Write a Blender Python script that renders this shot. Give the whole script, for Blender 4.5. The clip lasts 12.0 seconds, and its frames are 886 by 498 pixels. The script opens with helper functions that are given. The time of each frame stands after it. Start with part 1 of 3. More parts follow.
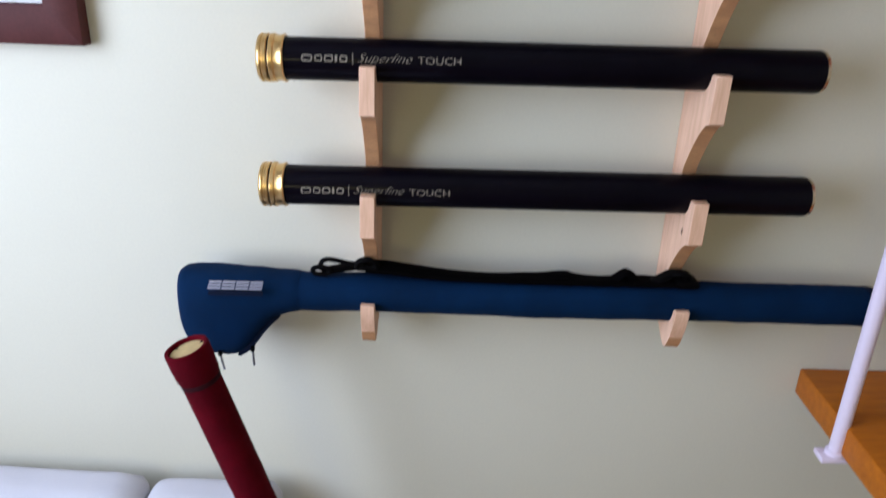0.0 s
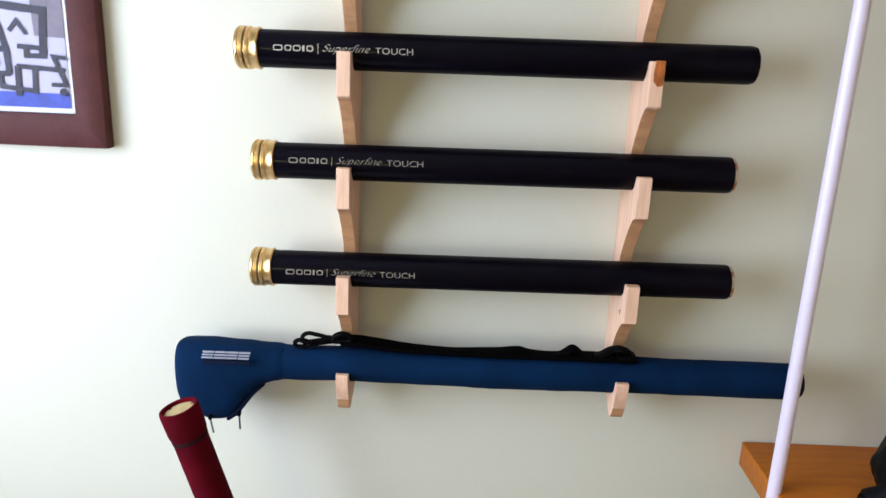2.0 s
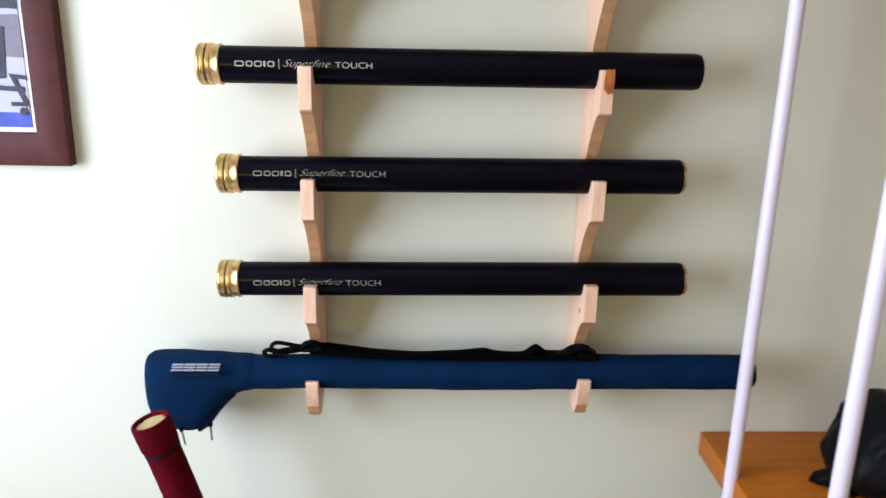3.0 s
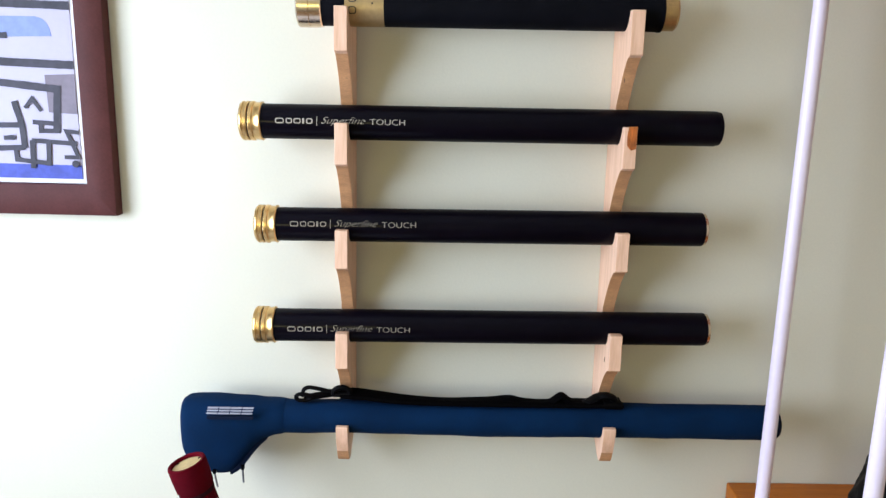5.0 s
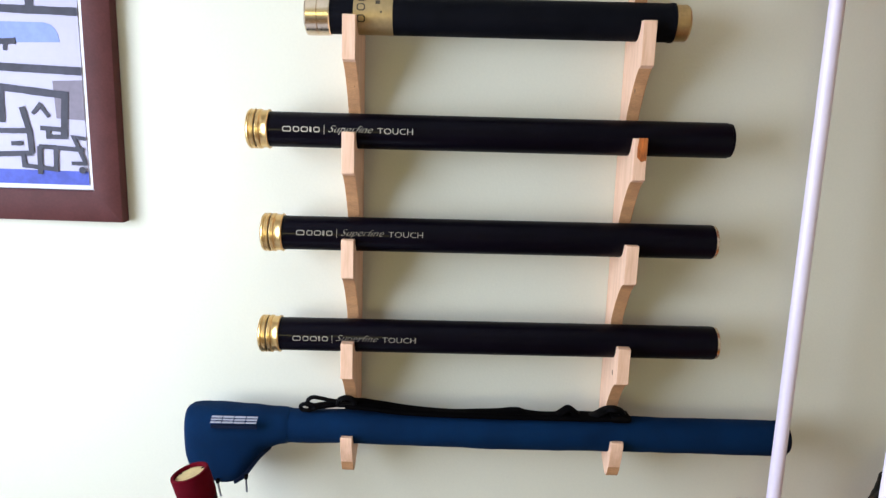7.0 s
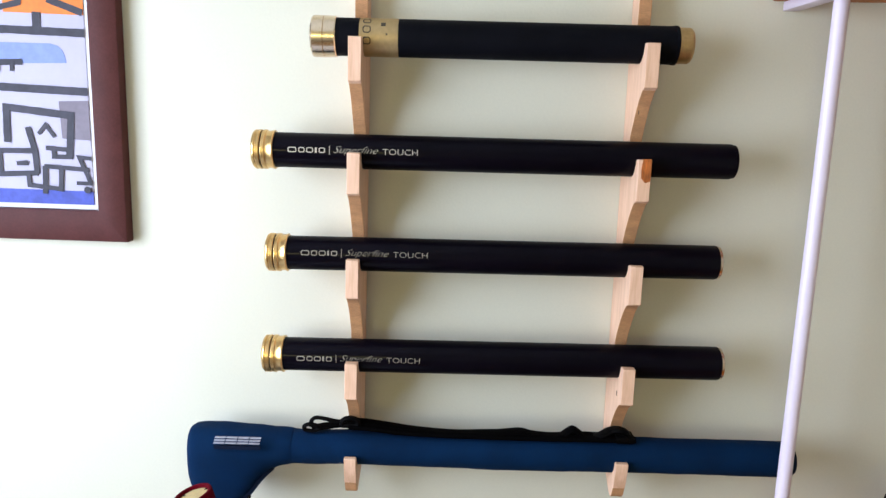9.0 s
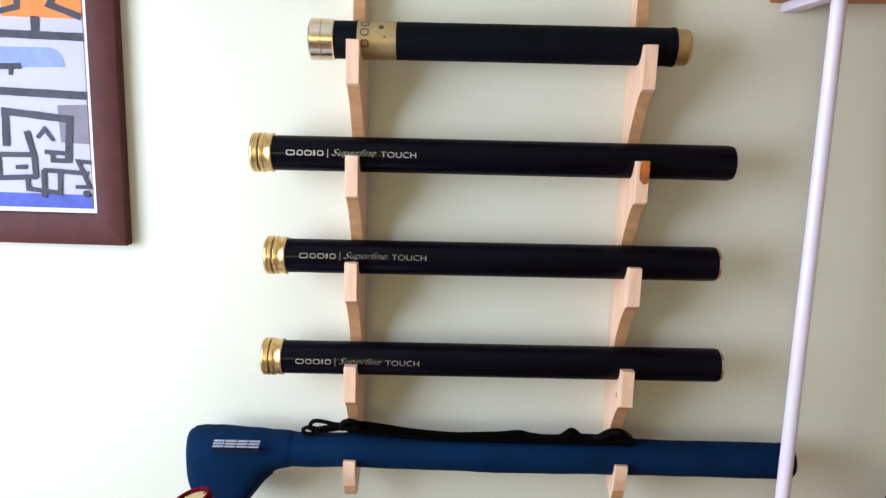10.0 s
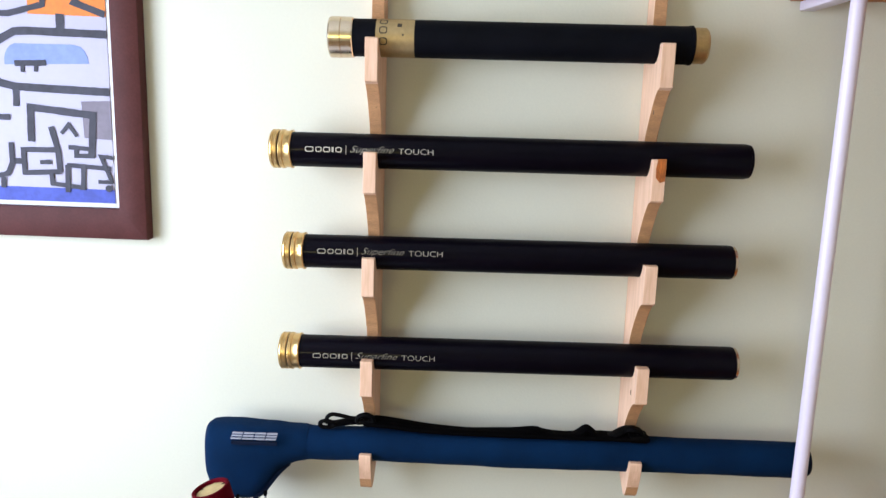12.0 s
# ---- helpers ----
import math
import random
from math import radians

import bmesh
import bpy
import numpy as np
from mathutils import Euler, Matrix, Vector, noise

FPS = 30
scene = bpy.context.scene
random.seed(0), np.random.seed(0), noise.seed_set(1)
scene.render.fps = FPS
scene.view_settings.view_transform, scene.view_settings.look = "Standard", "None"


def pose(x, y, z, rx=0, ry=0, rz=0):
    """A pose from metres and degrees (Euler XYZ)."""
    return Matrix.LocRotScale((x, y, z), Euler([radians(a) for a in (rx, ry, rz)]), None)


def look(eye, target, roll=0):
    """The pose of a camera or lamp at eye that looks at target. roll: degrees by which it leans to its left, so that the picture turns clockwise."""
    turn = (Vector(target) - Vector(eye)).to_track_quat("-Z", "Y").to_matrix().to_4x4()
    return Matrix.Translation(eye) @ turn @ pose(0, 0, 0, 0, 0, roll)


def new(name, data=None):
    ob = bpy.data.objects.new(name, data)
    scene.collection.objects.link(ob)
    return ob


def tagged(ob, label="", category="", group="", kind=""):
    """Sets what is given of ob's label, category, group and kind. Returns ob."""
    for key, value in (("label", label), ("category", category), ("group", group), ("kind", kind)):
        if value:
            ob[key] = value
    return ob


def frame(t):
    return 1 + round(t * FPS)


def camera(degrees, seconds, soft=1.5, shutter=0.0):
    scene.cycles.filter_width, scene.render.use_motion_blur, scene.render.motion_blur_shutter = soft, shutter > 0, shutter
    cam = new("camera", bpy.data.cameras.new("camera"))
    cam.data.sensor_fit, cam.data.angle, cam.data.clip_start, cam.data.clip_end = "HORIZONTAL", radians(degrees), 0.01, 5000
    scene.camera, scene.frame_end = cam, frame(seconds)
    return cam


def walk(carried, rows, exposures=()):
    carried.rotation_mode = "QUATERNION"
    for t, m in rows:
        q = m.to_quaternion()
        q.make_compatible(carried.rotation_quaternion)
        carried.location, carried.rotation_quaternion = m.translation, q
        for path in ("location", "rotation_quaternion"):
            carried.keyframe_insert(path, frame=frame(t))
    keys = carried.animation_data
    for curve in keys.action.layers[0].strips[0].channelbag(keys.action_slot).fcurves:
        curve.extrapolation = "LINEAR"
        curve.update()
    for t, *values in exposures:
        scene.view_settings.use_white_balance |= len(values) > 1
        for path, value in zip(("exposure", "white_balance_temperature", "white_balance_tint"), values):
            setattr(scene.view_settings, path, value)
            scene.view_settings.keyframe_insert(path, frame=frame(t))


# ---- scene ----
cam = camera(61.9, 12.0, soft=1.4, shutter=0.5)
PATH = [
    (0, (-0.014, -0.962, 1.516), (-0.024, 0.876, 0.726), 1.4),
    (0.2, (0.009, -0.96, 1.536), (-0.036, 0.892, 0.783), 1.09),
    (0.5, (0.053, -0.955, 1.539), (-0.094, 0.927, 0.876), -2),
    (0.7, (0.071, -0.973, 1.541), (-0.069, 0.912, 0.886), -2.31),
    (1, (0.074, -1.026, 1.555), (0.063, 0.882, 0.958), -1.6),
    (1.2, (0.069, -1.061, 1.559), (0.103, 0.844, 0.951), -1.02),
    (1.5, (0.047, -1.088, 1.548), (0.044, 0.823, 0.957), 2.6),
    (1.7, (0.05, -1.094, 1.549), (-0.001, 0.827, 0.996), 2.4),
    (2, (0.053, -1.094, 1.546), (0.004, 0.828, 0.995), 1.6),
    (2.2, (0.06, -1.1, 1.551), (0.015, 0.834, 1.045), 0.14),
    (2.5, (0.058, -1.095, 1.551), (0.029, 0.834, 1.021), 0.7),
    (2.7, (0.058, -1.1, 1.554), (0.022, 0.831, 1.035), 1.77),
    (3, (0.055, -1.121, 1.558), (0.1, 0.804, 1.018), 0.6),
    (3.1, (0.052, -1.136, 1.564), (0.123, 0.797, 1.057), 3.3),
    (3.2, (0.041, -1.152, 1.568), (0.049, 0.798, 1.125), 0.71),
    (4.8, (0.051, -1.154, 1.57), (0.032, 0.801, 1.151), 0.48),
    (5, (0.046, -1.155, 1.572), (0.029, 0.801, 1.151), 0.6),
    (5.5, (0.048, -1.153, 1.574), (0.045, 0.804, 1.161), 0.5),
    (6, (0.056, -1.148, 1.575), (0.078, 0.808, 1.159), -0.6),
    (6.5, (0.046, -1.144, 1.578), (0.018, 0.814, 1.17), -0.1),
    (6.7, (0.047, -1.144, 1.579), (0.016, 0.813, 1.167), 0.83),
    (8.3, (0.044, -1.139, 1.581), (-0.006, 0.821, 1.182), 1.17),
    (8.5, (0.041, -1.142, 1.581), (0.003, 0.821, 1.201), 0.9),
    (9, (0.038, -1.144, 1.587), (0.003, 0.821, 1.216), 1.1),
    (9.5, (0.033, -1.144, 1.584), (-0.003, 0.823, 1.219), 1.5),
    (10, (0.041, -1.144, 1.585), (0.004, 0.823, 1.224), 0.9),
    (10.5, (0.046, -1.146, 1.583), (0.005, 0.821, 1.224), 0.6),
    (11, (0.054, -1.148, 1.584), (0.003, 0.818, 1.219), -0.2),
    (11.5, (0.042, -1.154, 1.583), (-0.036, 0.807, 1.197), 0.8),
    (12, (0.039, -1.153, 1.586), (-0.038, 0.811, 1.216), 1.1),
]
walk(cam, [(t, look(eye, target, roll)) for t, eye, target, roll in PATH],
     exposures=[(0.0, -0.43, 6280, 15), (0.5, -0.25, 6330, 14), (1.0, -0.17, 6400, 12), (2.0, -0.05, 6450, 11), (3.0, 0.0, 6480, 10.5), (5.0, 0.0, 6500, 10), (12.0, 0.0, 6500, 10)])

# ---- world, lights, exposure ----
scene.view_settings.exposure = 0.0
world = bpy.data.worlds.new("world")
scene.world = world
world.use_nodes = True
wn, wl = world.node_tree.nodes, world.node_tree.links
sky = wn.new("ShaderNodeTexSky")
sky.sky_type, sky.sun_disc = "NISHITA", False
sky.sun_elevation, sky.sun_rotation = radians(35), radians(160)
wn["Background"].inputs["Strength"].default_value = 0.12
wl.new(sky.outputs["Color"], wn["Background"].inputs["Color"])


def window_light(name, place, target, width, height, power, colour):
    lamp = bpy.data.lights.new(name, "AREA")
    lamp.shape, lamp.size, lamp.size_y, lamp.energy, lamp.color = "RECTANGLE", width, height, power, colour
    new(name, lamp).matrix_basis = look(place, target)


# room: x -1.25..1.65, y -3.6..0, z 0..2.5; windows in the west and south walls
window_light("west_window_light", (-1.12, -0.96, 1.51), (0, -0.96, 1.29), 1.2, 1.0, 51.5, (0.655, 0.785, 1.0))
window_light("south_window_light", (-0.775, -3.59, 1.55), (-0.775, 0, 1.55), 0.8, 0.42, 10.5, (1.0, 0.88, 0.32))


# ---- materials ----
def material(name, base, rough=0.5, metal=0.0, vary=0.08, fine=120.0, coarse=6.0, bump=0.1, stretch=(1, 1, 1), second=None, coat=0.0, detail=4.0, gloss=0.5):
    """Colour varied by a coarse and a fine noise at real size, with fine relief."""
    m = bpy.data.materials.new(name)
    m.use_nodes = True
    n, l = m.node_tree.nodes, m.node_tree.links
    shader = n["Principled BSDF"]
    shader.inputs["Metallic"].default_value = metal
    shader.inputs["Specular IOR Level"].default_value = gloss
    shader.inputs["Coat Weight"].default_value = coat
    coord, mapping = n.new("ShaderNodeTexCoord"), n.new("ShaderNodeMapping")
    mapping.inputs["Scale"].default_value = stretch
    l.new(coord.outputs["Object"], mapping.inputs["Vector"])
    big, small = n.new("ShaderNodeTexNoise"), n.new("ShaderNodeTexNoise")
    for tex, scale in ((big, coarse), (small, fine)):
        tex.inputs["Scale"].default_value, tex.inputs["Detail"].default_value = scale, detail
        l.new(mapping.outputs["Vector"], tex.inputs["Vector"])
    both = n.new("ShaderNodeMath")
    both.operation = "MULTIPLY_ADD"
    both.inputs[1].default_value = 0.45
    l.new(small.outputs["Fac"], both.inputs[0])
    scaled = n.new("ShaderNodeMath")
    scaled.operation = "MULTIPLY"
    scaled.inputs[1].default_value = 0.55
    l.new(big.outputs["Fac"], scaled.inputs[0])
    l.new(scaled.outputs[0], both.inputs[2])
    ramp = n.new("ShaderNodeValToRGB")
    dark = second or tuple(c * (1 - vary) for c in base)
    light = tuple(min(1, c * (1 + vary)) for c in base)
    ramp.color_ramp.elements[0].position, ramp.color_ramp.elements[1].position = 0.36, 0.64
    ramp.color_ramp.elements[0].color, ramp.color_ramp.elements[1].color = (*dark, 1), (*light, 1)
    l.new(both.outputs[0], ramp.inputs["Fac"])
    l.new(ramp.outputs["Color"], shader.inputs["Base Color"])
    sheen = n.new("ShaderNodeMapRange")
    sheen.inputs["To Min"].default_value, sheen.inputs["To Max"].default_value = max(0.02, rough * 0.85), min(1, rough * 1.15)
    l.new(small.outputs["Fac"], sheen.inputs["Value"])
    l.new(sheen.outputs["Result"], shader.inputs["Roughness"])
    relief = n.new("ShaderNodeBump")
    relief.inputs["Strength"].default_value, relief.inputs["Distance"].default_value = bump, 0.002
    l.new(small.outputs["Fac"], relief.inputs["Height"])
    l.new(relief.outputs["Normal"], shader.inputs["Normal"])
    return m


WALL = material("sage_wall_paint", (0.688, 0.651, 0.528), 0.75, vary=0.025, fine=260, coarse=2.2, bump=0.12)
CEIL = material("ceiling_paint", (0.80, 0.79, 0.75), 0.8, vary=0.02, bump=0.1)
FLOOR = material("oak_floor", (0.22, 0.115, 0.045), 0.4, vary=0.3, fine=60, coarse=9, stretch=(1, 8, 1))
PINE = material("pine_wood", (0.80, 0.50, 0.345), 0.6, vary=0.06, fine=70, coarse=14, stretch=(5, 5, 0.5), second=(0.70, 0.405, 0.25), bump=0.15)
SAWN_SHADE = material("shaded_sawn_pine", (0.56, 0.28, 0.125), 0.75, vary=0.14, fine=260, coarse=22, stretch=(1, 3, 3), second=(0.42, 0.20, 0.09), bump=0.3)
KNOT = material("pine_knot", (0.16, 0.07, 0.03), 0.6, vary=0.3, fine=300)
HEART = material("pine_heartwood", (0.42, 0.110, 0.018), 0.55, vary=0.4, fine=160, coarse=40, stretch=(4, 1, 1))
TUBE = material("navy_black_tube", (0.0024, 0.0016, 0.0040), 0.42, vary=0.25, fine=400, coarse=20, bump=0.02, gloss=0.03, coat=0.11)
TUBE_MATT = material("black_cloth_tube", (0.0034, 0.0034, 0.0055), 0.6, vary=0.25, fine=700, coarse=25, bump=0.2, gloss=0.05)
GOLD = material("brass", (0.68, 0.45, 0.19), 0.30, metal=1.0, vary=0.1, fine=200, coarse=40, bump=0.03)
GROOVE = material("groove_shadow", (0.02, 0.014, 0.01), 0.7)
NICKEL = material("pale_brass", (0.74, 0.60, 0.44), 0.24, metal=1.0, vary=0.06, fine=200, coarse=30, bump=0.02)
AGED = material("aged_brass", (0.50, 0.33, 0.15), 0.4, metal=1.0, vary=0.15, fine=220, coarse=40, bump=0.05)
GOLD_LABEL = material("gold_foil_label", (0.44, 0.31, 0.15), 0.45, metal=0.75, vary=0.12, fine=180, coarse=30, bump=0.03)
INK = material("dark_ink", (0.05, 0.035, 0.02), 0.6)
SILVER_INK = material("pale_gold_print", (0.46, 0.40, 0.33), 0.5, vary=0.1)
FAINT_INK = material("faint_pale_gold_print", (0.24, 0.20, 0.16), 0.5, vary=0.3, fine=500)
BLUE = material("blue_nylon", (0.0012, 0.0145, 0.048), 0.85, vary=0.22, fine=900, coarse=18, bump=0.45, gloss=0.07)
BLUE_DARK = material("dark_blue_trim", (0.003, 0.007, 0.022), 0.85, vary=0.2, fine=700, gloss=0.12)
LOGO = material("pale_print", (0.34, 0.33, 0.39), 0.6, vary=0.08)
WEB = material("black_webbing", (0.0014, 0.0011, 0.0013), 0.8, vary=0.3, fine=900, bump=0.3, gloss=0.02)
PLASTIC = material("black_plastic", (0.0018, 0.0015, 0.0017), 0.45, vary=0.2, gloss=0.04)
STEEL = material("dark_steel", (0.25, 0.25, 0.27), 0.35, metal=1.0)
RED = material("burgundy_cloth", (0.084, 0.0016, 0.0060), 0.9, vary=0.28, fine=700, coarse=22, bump=0.4, gloss=0.05)
RED_DARK = material("dark_burgundy_seam", (0.022, 0.0025, 0.005), 0.9, vary=0.3, fine=700, gloss=0.12)
TAN = material("tan_end_disc", (0.42, 0.30, 0.13), 0.7, vary=0.15, fine=220, coarse=60, bump=0.2)
FRAME = material("brown_frame_wood", (0.080, 0.024, 0.022), 0.5, vary=0.14, fine=90, coarse=10, stretch=(3, 3, 3), bump=0.1, gloss=0.12)
MAT_WHITE = material("white_mat_board", (0.74, 0.73, 0.76), 0.8, vary=0.015, bump=0.05)
PAPER = material("pale_lilac_paper", (0.445, 0.405, 0.525), 0.7, vary=0.03, coarse=14)
ART_BLACK = material("art_charcoal", (0.042, 0.038, 0.052), 0.75, vary=0.3, coarse=40)
ART_BLUE = material("art_deep_blue", (0.055, 0.075, 0.36), 0.7, vary=0.2, coarse=30)
ART_SKY = material("art_sky_blue", (0.20, 0.25, 0.50), 0.7, vary=0.1, coarse=30)
ART_ORANGE = material("art_orange", (0.72, 0.19, 0.03), 0.7, vary=0.1, coarse=30)
ART_GREY = material("art_mauve_grey", (0.19, 0.155, 0.19), 0.7, vary=0.1, coarse=30)
SHELF_WOOD = material("orange_stained_wood", (0.46, 0.130, 0.006), 0.45, vary=0.12, fine=50, coarse=10, stretch=(1, 9, 9), second=(0.38, 0.100, 0.006), bump=0.08, gloss=0.2)
WHITE_METAL = material("white_enamelled_steel", (0.78, 0.67, 0.785), 0.35, vary=0.02, fine=150, coarse=9, bump=0.02)
BAG = material("black_nylon_bag", (0.0022, 0.0024, 0.0028), 0.5, vary=0.4, fine=500, coarse=25, bump=0.3, gloss=0.12)
SOFA = material("pale_lilac_grey_upholstery", (0.56, 0.54, 0.58), 0.9, vary=0.05, fine=800, coarse=8, bump=0.3)
WIN_WHITE = material("white_window_paint", (0.8, 0.8, 0.8), 0.4, vary=0.02)
GLASS = bpy.data.materials.new("window_glass")
GLASS.use_nodes = True
GLASS.node_tree.nodes["Principled BSDF"].inputs["Transmission Weight"].default_value = 1.0
GLASS.node_tree.nodes["Principled BSDF"].inputs["Roughness"].default_value = 0.0


# ---- mesh helpers ----
def part(name, bm, mat, parent=None, label="", smooth=30.0):
    mesh = bpy.data.meshes.new(name)
    bmesh.ops.recalc_face_normals(bm, faces=bm.faces)
    bm.to_mesh(mesh)
    bm.free()
    if smooth:
        mesh.shade_smooth()
        mesh.set_sharp_from_angle(angle=radians(smooth))
    mesh.materials.append(mat)
    ob = new(name, mesh)
    ob.parent = parent
    return tagged(ob, label)


def thing(name, m, label, category, group=""):
    ob = new(name)
    ob.empty_display_size = 0.05
    ob.matrix_basis = m
    return tagged(ob, label, category, group)


def box(a, b, bevel=0.0, segments=2, bm=None):
    bm = bm or bmesh.new()
    made = bmesh.ops.create_cube(bm, size=1.0)["verts"]
    for v in made:
        v.co = Vector([a[i] + (b[i] - a[i]) * (v.co[i] + 0.5) for i in range(3)])
    if bevel:
        edges = list({e for v in made for e in v.link_edges})
        bmesh.ops.bevel(bm, geom=edges, offset=bevel, segments=segments, profile=0.5, affect="EDGES")
    return bm


def lathe(profile, segments=48, axis="x", bm=None):
    """Rings (along, radius) turned about the axis; ends with radius 0 close."""
    bm = bm or bmesh.new()
    rings = []
    for s, r in profile:
        ring = []
        for k in range(segments if r > 1e-6 else 1):
            a = 2 * math.pi * k / segments
            u, v = r * math.cos(a), r * math.sin(a)
            ring.append(bm.verts.new((s, u, v) if axis == "x" else (u, v, s)))
        rings.append(ring)
    for a, b in zip(rings, rings[1:]):
        for k in range(segments):
            some = [a[k % len(a)], a[(k + 1) % len(a)], b[(k + 1) % len(b)], b[k % len(b)]]
            some = list(dict.fromkeys(some))
            if len(some) > 2:
                bm.faces.new(some)
    for ring in (rings[0], rings[-1]):
        if len(ring) > 2:
            bm.faces.new(ring)
    return bm


def prism(outline, lo, hi, axis="x"):
    """A flat outline carried from lo to hi along an axis; the outline's pairs are the other two coordinates."""
    bm = bmesh.new()
    place = {"x": lambda s, u, v: (s, u, v), "y": lambda s, u, v: (u, s, v), "z": lambda s, u, v: (u, v, s)}[axis]
    ends = [[bm.verts.new(place(s, u, v)) for u, v in outline] for s in (lo, hi)]
    count = len(outline)
    for k in range(count):
        bm.faces.new((ends[0][k], ends[0][(k + 1) % count], ends[1][(k + 1) % count], ends[1][k]))
    bm.faces.new(ends[0])
    bm.faces.new(ends[1])
    return bm


def smooth_path(points, steps=6):
    """Catmull-Rom points through the given ones."""
    pts = [Vector(p) for p in points]
    pts = [2 * pts[0] - pts[1]] + pts + [2 * pts[-1] - pts[-2]]
    out = []
    for a, b, c, d in zip(pts, pts[1:], pts[2:], pts[3:]):
        for k in range(steps):
            t = k / steps
            out.append(0.5 * (2 * b + (c - a) * t + (2 * a - 5 * b + 4 * c - d) * t * t + (3 * b - a - 3 * c + d) * t**3))
    return out + [pts[-2]]


def sweep(points, width, height, steps=6, sides=8, up=(0, 0, 1), bm=None):
    """An elliptic cord or flat strap along a smooth path."""
    bm = bm or bmesh.new()
    path, rings = smooth_path(points, steps), []
    for k, p in enumerate(path):
        along = (path[min(k + 1, len(path) - 1)] - path[max(k - 1, 0)]).normalized()
        side = along.cross(Vector(up))
        side = side.normalized() if side.length > 1e-4 else Vector((0, 1, 0))
        above = side.cross(along)
        rings.append([bm.verts.new(p + side * (width / 2 * math.cos(a)) + above * (height / 2 * math.sin(a))) for a in [2 * math.pi * j / sides for j in range(sides)]])
    for a, b in zip(rings, rings[1:]):
        for j in range(sides):
            bm.faces.new((a[j], a[(j + 1) % sides], b[(j + 1) % sides], b[j]))
    bm.faces.new(rings[0])
    bm.faces.new(rings[-1])
    return bm


def superellipse(power, count):
    for k in range(count):
        a = 2 * math.pi * k / count
        c, s = math.cos(a), math.sin(a)
        yield math.copysign(abs(c) ** (2 / power), c), math.copysign(abs(s) ** (2 / power), s)


def cushion(size, bevel, puff, name, mat, parent, at, label="", cuts=10):
    """A soft block: rounded box, bulging on its faces."""
    bm = bmesh.new()
    bmesh.ops.create_cube(bm, size=2.0)
    bmesh.ops.subdivide_edges(bm, edges=bm.edges, cuts=cuts, use_grid_fill=True)
    half = Vector(size) / 2
    for v in bm.verts:
        c = v.co.copy()
        inner = Vector([max(-1 + bevel / half[i], min(1 - bevel / half[i], c[i])) * half[i] for i in range(3)])
        out = Vector([c[i] * half[i] for i in range(3)]) - inner
        p = inner + (out.normalized() * bevel if out.length > 1e-6 else Vector())
        swell = puff * (1 - c.x**4) * (1 - c.z**4) if abs(c.y) > 0.99 else puff * (1 - c.x**4) * (1 - c.y**2) if abs(c.z) > 0.99 else 0
        n = Vector((0, math.copysign(1, c.y), 0)) if abs(c.y) > 0.99 else Vector((0, 0, math.copysign(1, c.z)))
        v.co = p + n * swell + Vector(at) + Vector((0, 0, 0.004 * noise.noise(p * 9)))
    return part(name, bm, mat, parent, label, 60)


# ---- the room ----
def wall_with_opening(name, lo, hi, hole_lo, hole_hi, across):
    """A wall slab with one rectangular opening through it; across is the axis along the wall (0 or 1)."""
    bm = bmesh.new()
    def slab(u0, u1, z0, z1):
        a, b = list(lo), list(hi)
        a[across], b[across], a[2], b[2] = u0, u1, z0, z1
        box(a, b, bm=bm)
    slab(lo[across], hole_lo[0], lo[2], hi[2])
    slab(hole_hi[0], hi[across], lo[2], hi[2])
    slab(hole_lo[0], hole_hi[0], lo[2], hole_lo[1])
    slab(hole_lo[0], hole_hi[0], hole_hi[1], hi[2])
    return tagged(part(name, bm, WALL, smooth=0), "pale sage green painted wall with a window opening", "wall", kind="structure")


tagged(part("wall_north", box((-1.4, 0, 0), (1.8, 0.12, 2.5)), WALL, smooth=0), "pale sage green painted wall behind the racks", "wall", kind="structure")
tagged(part("wall_east", box((1.65, -3.6, 0), (1.8, 0, 2.5)), WALL, smooth=0), "pale sage green painted wall", "wall", kind="structure")
wall_with_opening("wall_west", (-1.4, -3.6, 0), (-1.25, 0, 2.5), (-1.56, 0.93), (-0.36, 2.09), 1)
wall_with_opening("wall_south", (-1.4, -3.75, 0), (1.8, -3.6, 2.5), (-1.2, 1.25), (-0.35, 1.85), 0)
tagged(part("floor", box((-1.4, -3.75, -0.1), (1.8, 0.12, 0)), FLOOR, smooth=0), "brown oak floor", "floor", kind="structure")
tagged(part("ceiling", box((-1.4, -3.75, 2.5), (1.8, 0.12, 2.6)), CEIL, smooth=0), "plain white ceiling", "ceiling", kind="structure")


def window(name, centre, width, height, turn):
    w = tagged(thing(name, pose(*centre, 0, 0, turn), "white framed window letting in daylight", "window"), kind="structure")
    hw, hh, t = width / 2, height / 2, 0.05
    part("window_frame", box((-hw, -0.03, -hh), (-hw + t, 0.03, hh), 0.004), WIN_WHITE, w)
    part("window_frame", box((hw - t, -0.03, -hh), (hw, 0.03, hh), 0.004), WIN_WHITE, w)
    part("window_frame", box((-hw + t, -0.03, -hh), (hw - t, 0.03, -hh + t), 0.004), WIN_WHITE, w)
    part("window_frame", box((-hw + t, -0.03, hh - t), (hw - t, 0.03, hh), 0.004), WIN_WHITE, w)
    part("pane", box((-hw + t, -0.004, -hh + t), (hw - t, 0.004, hh - t)), GLASS, w, smooth=0).visible_shadow = False


window("window_1", (-1.33, -0.96, 1.51), 1.2, 1.16, 90)
window("window_2", (-0.775, -3.68, 1.55), 0.85, 0.6, 0)


